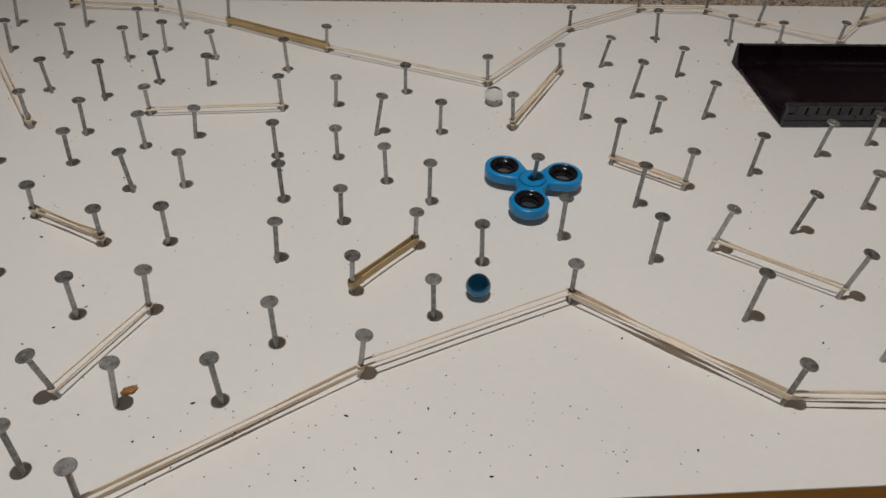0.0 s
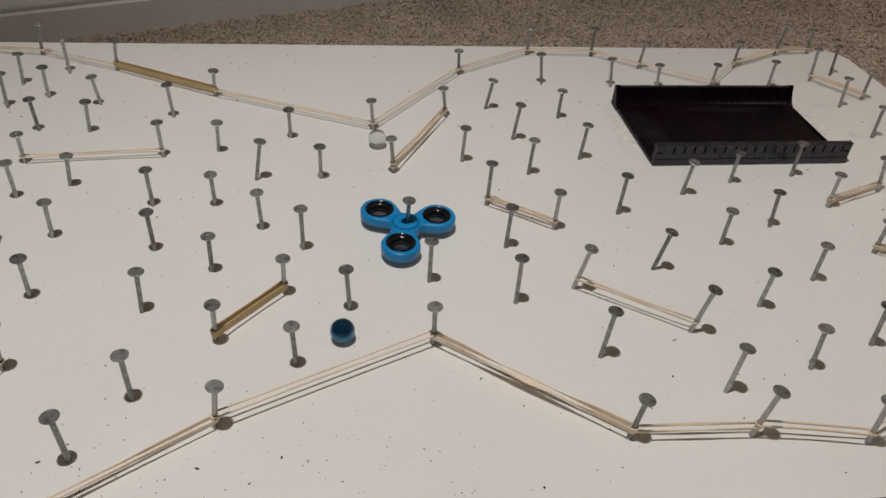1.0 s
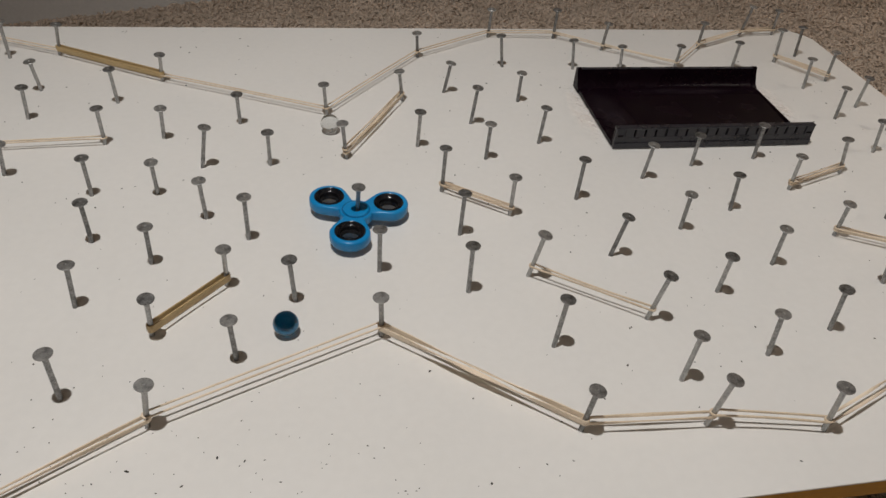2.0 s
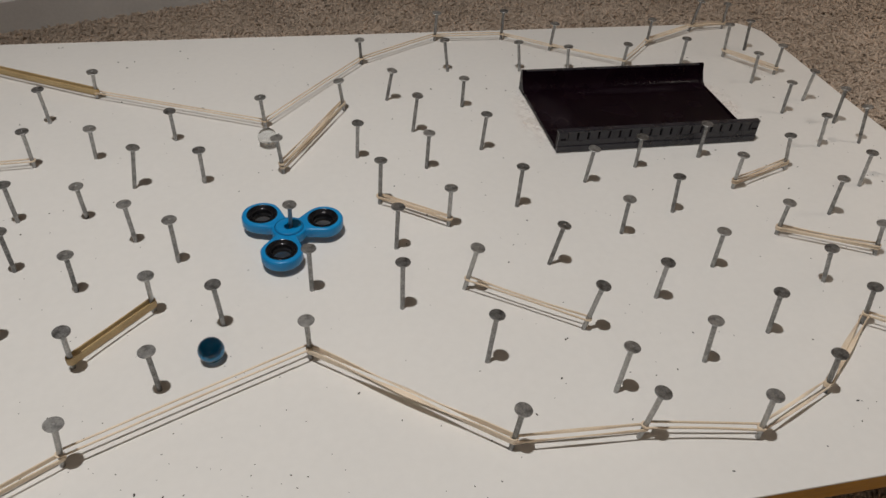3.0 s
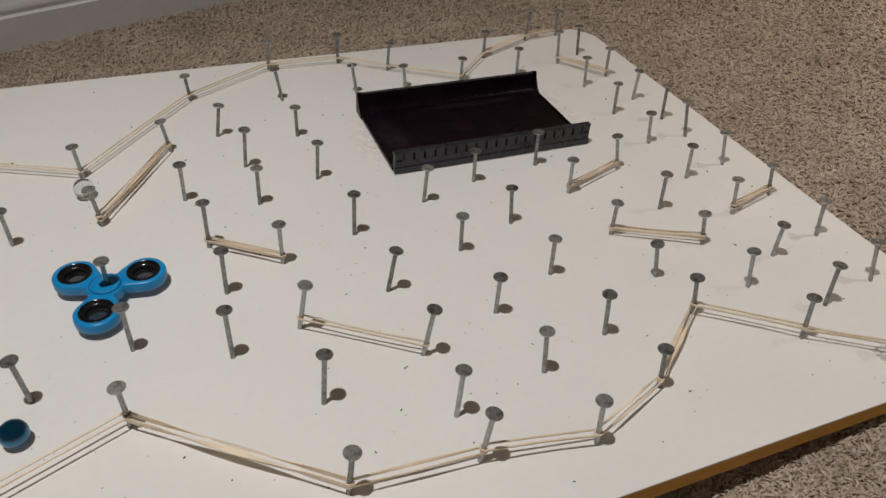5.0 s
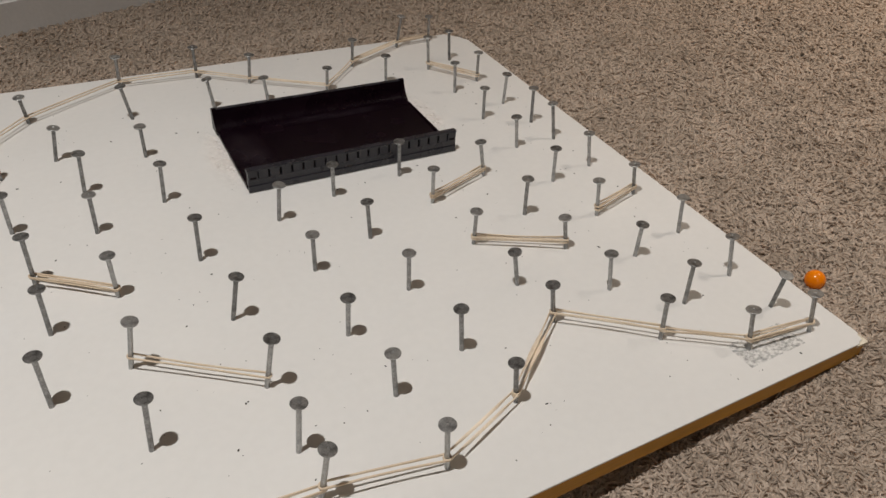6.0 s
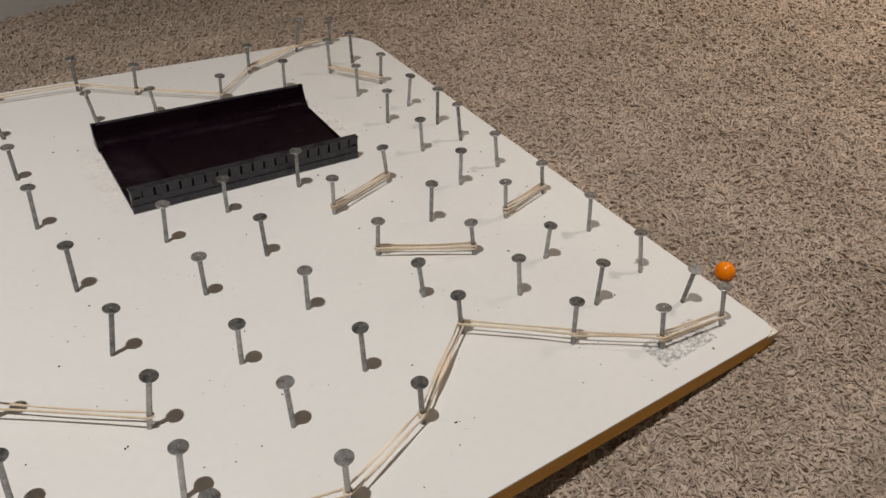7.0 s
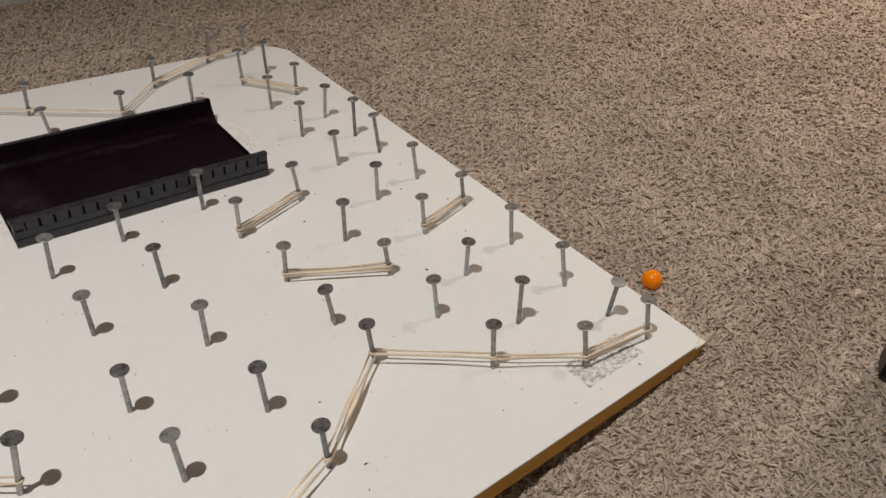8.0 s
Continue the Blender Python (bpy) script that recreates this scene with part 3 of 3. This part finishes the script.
for v in bm.verts:
    n = noise.noise(v.co * 2.3)
    v.co = Vector((v.co.x * 0.0062 * (1 + 0.5 * n), v.co.y * 0.0034 * (1 + 0.7 * noise.noise(v.co * 3.1)), v.co.z * 0.0011 + 0.0009 + 0.0012 * n * v.co.x))
single("wood_chip", bm, CHIP, BOARD @ pose(-0.1135, 0.2665, 0.0008, 0, 0, 28) @ Matrix.Scale(0.68, 4), "small curled brown wood chip lying on the board", "wood chip", smooth=True)

crumb_spot = BOARD @ Vector((0.691, 0.2005, -0.024))
bm = bmesh.new()
bmesh.ops.create_icosphere(bm, subdivisions=2, radius=0.0021)
for v in bm.verts:
    v.co *= 1 + 0.5 * noise.noise(v.co * 700)
single("crumb", bm, DIRT, Matrix.Translation((crumb_spot.x, crumb_spot.y - 0.0015, 0.0032)), "small dark crumb lying on the carpet", "crumb")

# ---------------------------------------------------------------- room
WALL = pose(-0.25, 1.063, 0, 0, 0, 4.5)
bm = bmesh.new()
prism(bm, [(0.0, -0.03), (0.0, 0.046), (0.0012, 0.0475), (0.0040, 0.0485), (0.0042, 0.0510), (0.0030, 0.0530), (0.0032, 0.0560), (0.0062, 0.0620), (0.0095, 0.0660), (0.0100, 0.0740), (0.0125, 0.0780), (0.0140, 0.0785), (0.0140, -0.03)], -1.6, 2.9)
single("baseboard", bm, PAINT, WALL, "white painted moulded baseboard along the wall", "baseboard", kind="structure", smooth=True)
for name, m, x0, x1 in (("wall_north", WALL @ pose(0, 0.0145, 0), -2.2, 3.4),):
    bm = bmesh.new()
    box(bm, x0, x1, 0, 0.10, -0.03, 2.40)
    single(name, bm, WALLPAINT, m, "plain warm grey painted wall", "wall", kind="structure")
# three walls out of view, added to close the room and bounce light
for name, b in (("unseen_wall_south", (-2.4, 3.2, -2.7, -2.6, -0.03, 2.40)), ("unseen_wall_west", (-2.4, -2.3, -2.599, 1.2, -0.03, 2.40)), ("unseen_wall_east", (3.1, 3.2, -2.599, 1.6, -0.03, 2.40))):
    bm = bmesh.new()
    box(bm, *b)
    single(name, bm, WALLPAINT, Matrix.Identity(4), "plain warm grey painted wall", "wall", kind="structure")
# unseen ceiling, added as a pale bounce surface for soft fill
bm = bmesh.new()
box(bm, -2.5, 3.3, -2.8, 1.8, 2.405, 2.50)
single("ceiling", bm, CEILING, Matrix.Identity(4), "plain pale unseen ceiling, added to bounce lamp light", "ceiling", kind="structure")
bm = bmesh.new()
box(bm, -2.5, 3.3, -2.8, 1.8, -0.06, 0.0033)
single("floor", bm, BACKING, Matrix.Identity(4), "beige carpet backing on the floor, darker to paint shade between the yarn", "floor", kind="structure")

# plain block that carries the raised end of the board
bm = bmesh.new()
low = BOARD @ Vector((-0.44, 0.5, -THICK))
box(bm, -0.03, 0.03, -0.22, 0.22, -0.0020, low.z - 0.0035, 0.002)
single("support_block", bm, TIMBER, Matrix.Translation((low.x, low.y, 0)), "plain timber block under the raised end of the board", "block")

# dark tapered leg standing on the carpet
leg = thing("furniture_leg", pose(0.8045, 0.109, -0.004, 0, 0, 25), "dark stained tapered wooden furniture leg standing on the carpet", "furniture leg")
bm = bmesh.new()
for z, w in ((0.010, 0.0100), (0.0125, 0.0115), (0.16, 0.0185), (0.30, 0.022)):
    ring = [bm.verts.new((w * sx, w * sy, z)) for sx, sy in ((-1, -1), (1, -1), (1, 1), (-1, 1))]
    if z > 0.010:
        for i in range(4):
            bm.faces.new((last[i], last[(i + 1) % 4], ring[(i + 1) % 4], ring[i]))
    else:
        bm.faces.new(ring[::-1])
    last = ring
bm.faces.new(last)
bmesh.ops.bevel(bm, geom=[e for e in bm.edges if abs(e.verts[0].co.z - e.verts[1].co.z) > 0.001], offset=0.002, segments=2, affect="EDGES")
part("post", bm, DARKWOOD, leg)
bm = bmesh.new()
lathe(bm, [(0.0, -0.0025), (0.0070, -0.0025), (0.0085, 0.0), (0.0085, 0.0100), (0.0, 0.0101)], 20)
part("glide", bm, BLACK, leg, "black round glide")

# ---------------------------------------------------------------- carpet pile
def wall_y(x):
    return 1.063 + (x + 0.25) * math.tan(radians(4.5))


def open_floor(x, y):
    """Where the pile stands free: not under the board, behind the wall or under the leg."""
    local = np.c_[x, y, np.zeros(len(x)), np.ones(len(x))] @ np.array(BOARD.inverted()).T
    bx, by = local[:, 0], local[:, 1]
    margin = np.where(bx > 0.60, 0.001, 0.03)
    under = (bx > XL) & (bx < XR - 0.002) & (by > YF + margin) & (by < YB - 0.004)
    return ~under & (y < wall_y(x) - 0.001) & (np.hypot(x - 0.8045, y - 0.109) > 0.010)


def carpet_pile(x0, x1, y0, y1, step, seed):
    """Curly yarn ends gathered in tufts, finest along the front of the board and coarser away from it; one mesh."""
    g = np.random.default_rng(seed)
    xs, ys = np.meshgrid(np.arange(x0, x1, step), np.arange(y0, y1, step))
    x = xs.ravel() + g.uniform(-0.6, 0.6, xs.size) * step
    y = ys.ravel() + g.uniform(-0.6, 0.6, xs.size) * step
    coarse = np.maximum(1.0, np.sqrt((x - 0.30) ** 2 + (y - 0.05) ** 2 + 0.18) / 0.58) ** 0.70
    coarse = np.where((y < 0.03) | ((x < -0.56) & (y < 0.9)) | (x > 1.62), 5.0, coarse)
    keep = open_floor(x, y) & (g.random(len(x)) < 1 / coarse ** 2)
    x, y, coarse = x[keep], y[keep], coarse[keep]
    n = len(x)
    # tufts: the ends lean together towards the middle of their tuft
    cell = 0.0058
    ci, cj = np.floor(x / cell).astype(int), np.floor(y / cell).astype(int)
    jitter = g.uniform(0.12, 0.88, (701, 701, 3))
    tx = (ci + jitter[ci % 701, cj % 701, 0]) * cell
    ty = (cj + jitter[ci % 701, cj % 701, 1]) * cell
    proud = jitter[ci % 701, cj % 701, 2] - 0.5
    broad = np.array([noise.noise((a * 8, b * 8, 2.0)) for a, b in zip(x, y)])
    fine = np.array([noise.noise((a * 60, b * 60, 4.0)) for a, b in zip(x, y)])
    lean = 5.0 * fine + 3.0 * broad + g.normal(0, 0.9, n)
    long = 0.0092 * (1 + 0.20 * proud + 0.12 * broad + g.normal(0, 0.10, n))
    pull = np.c_[tx - x, ty - y]
    curl = g.normal(0, 1.2, n)
    reach = g.uniform(0.5, 1.25, n) * long
    first = np.c_[np.cos(lean), np.sin(lean)] * (reach * 0.52)[:, None]
    second = np.c_[np.cos(lean + curl), np.sin(lean + curl)] * (reach * 0.74)[:, None]
    base = np.c_[x, y, np.full(n, 0.0004)]
    crest = base + np.c_[first + 0.30 * pull, long * g.uniform(0.42, 0.66, n)]
    tip = crest + np.c_[second, long * g.uniform(-0.24, 0.16, n)]
    w = 0.0020 * coarse * g.uniform(0.7, 1.25, n)
    phase = g.uniform(0, 2 * np.pi, n)
    rings = []
    for centre, along, scale in ((base, crest - base, 0.9), (crest, tip - base, 1.1)):
        along = along / np.linalg.norm(along, axis=1, keepdims=True)
        side = np.cross(along, np.array([0.02, 0.01, 1.0]))
        side /= np.linalg.norm(side, axis=1, keepdims=True)
        over = np.cross(side, along)
        for k in range(3):
            a = phase + k * 2 * np.pi / 3
            rings.append(centre + (side * np.cos(a)[:, None] + over * np.sin(a)[:, None]) * (w * scale * 0.5)[:, None])
    verts = np.stack(rings + [tip], 1).reshape(-1, 3)
    shape = np.array([0, 1, 4, 3, 1, 2, 5, 4, 2, 0, 3, 5, 3, 4, 6, 4, 5, 6, 5, 3, 6])
    loops = (shape[None] + (np.arange(n) * 7)[:, None]).ravel()
    sizes = np.tile(np.array([4] * 3 + [3] * 3), n)
    me = bpy.data.meshes.new("carpet_pile")
    me.vertices.add(len(verts))
    me.vertices.foreach_set("co", verts.ravel())
    me.loops.add(len(loops))
    me.loops.foreach_set("vertex_index", loops.astype(np.int32))
    me.polygons.add(len(sizes))
    me.polygons.foreach_set("loop_start", np.concatenate([[0], np.cumsum(sizes)[:-1]]).astype(np.int32))
    me.polygons.foreach_set("use_smooth", np.ones(len(sizes), dtype=bool))
    me.update(calc_edges=True)
    me.materials.append(CARPET)
    return tagged(new("carpet_pile", me), "beige and brown frieze carpet with curly twisted pile", "carpet", kind="stuff")


carpet_pile(-1.00, 1.90, -0.35, 1.25, 0.0018, 1)
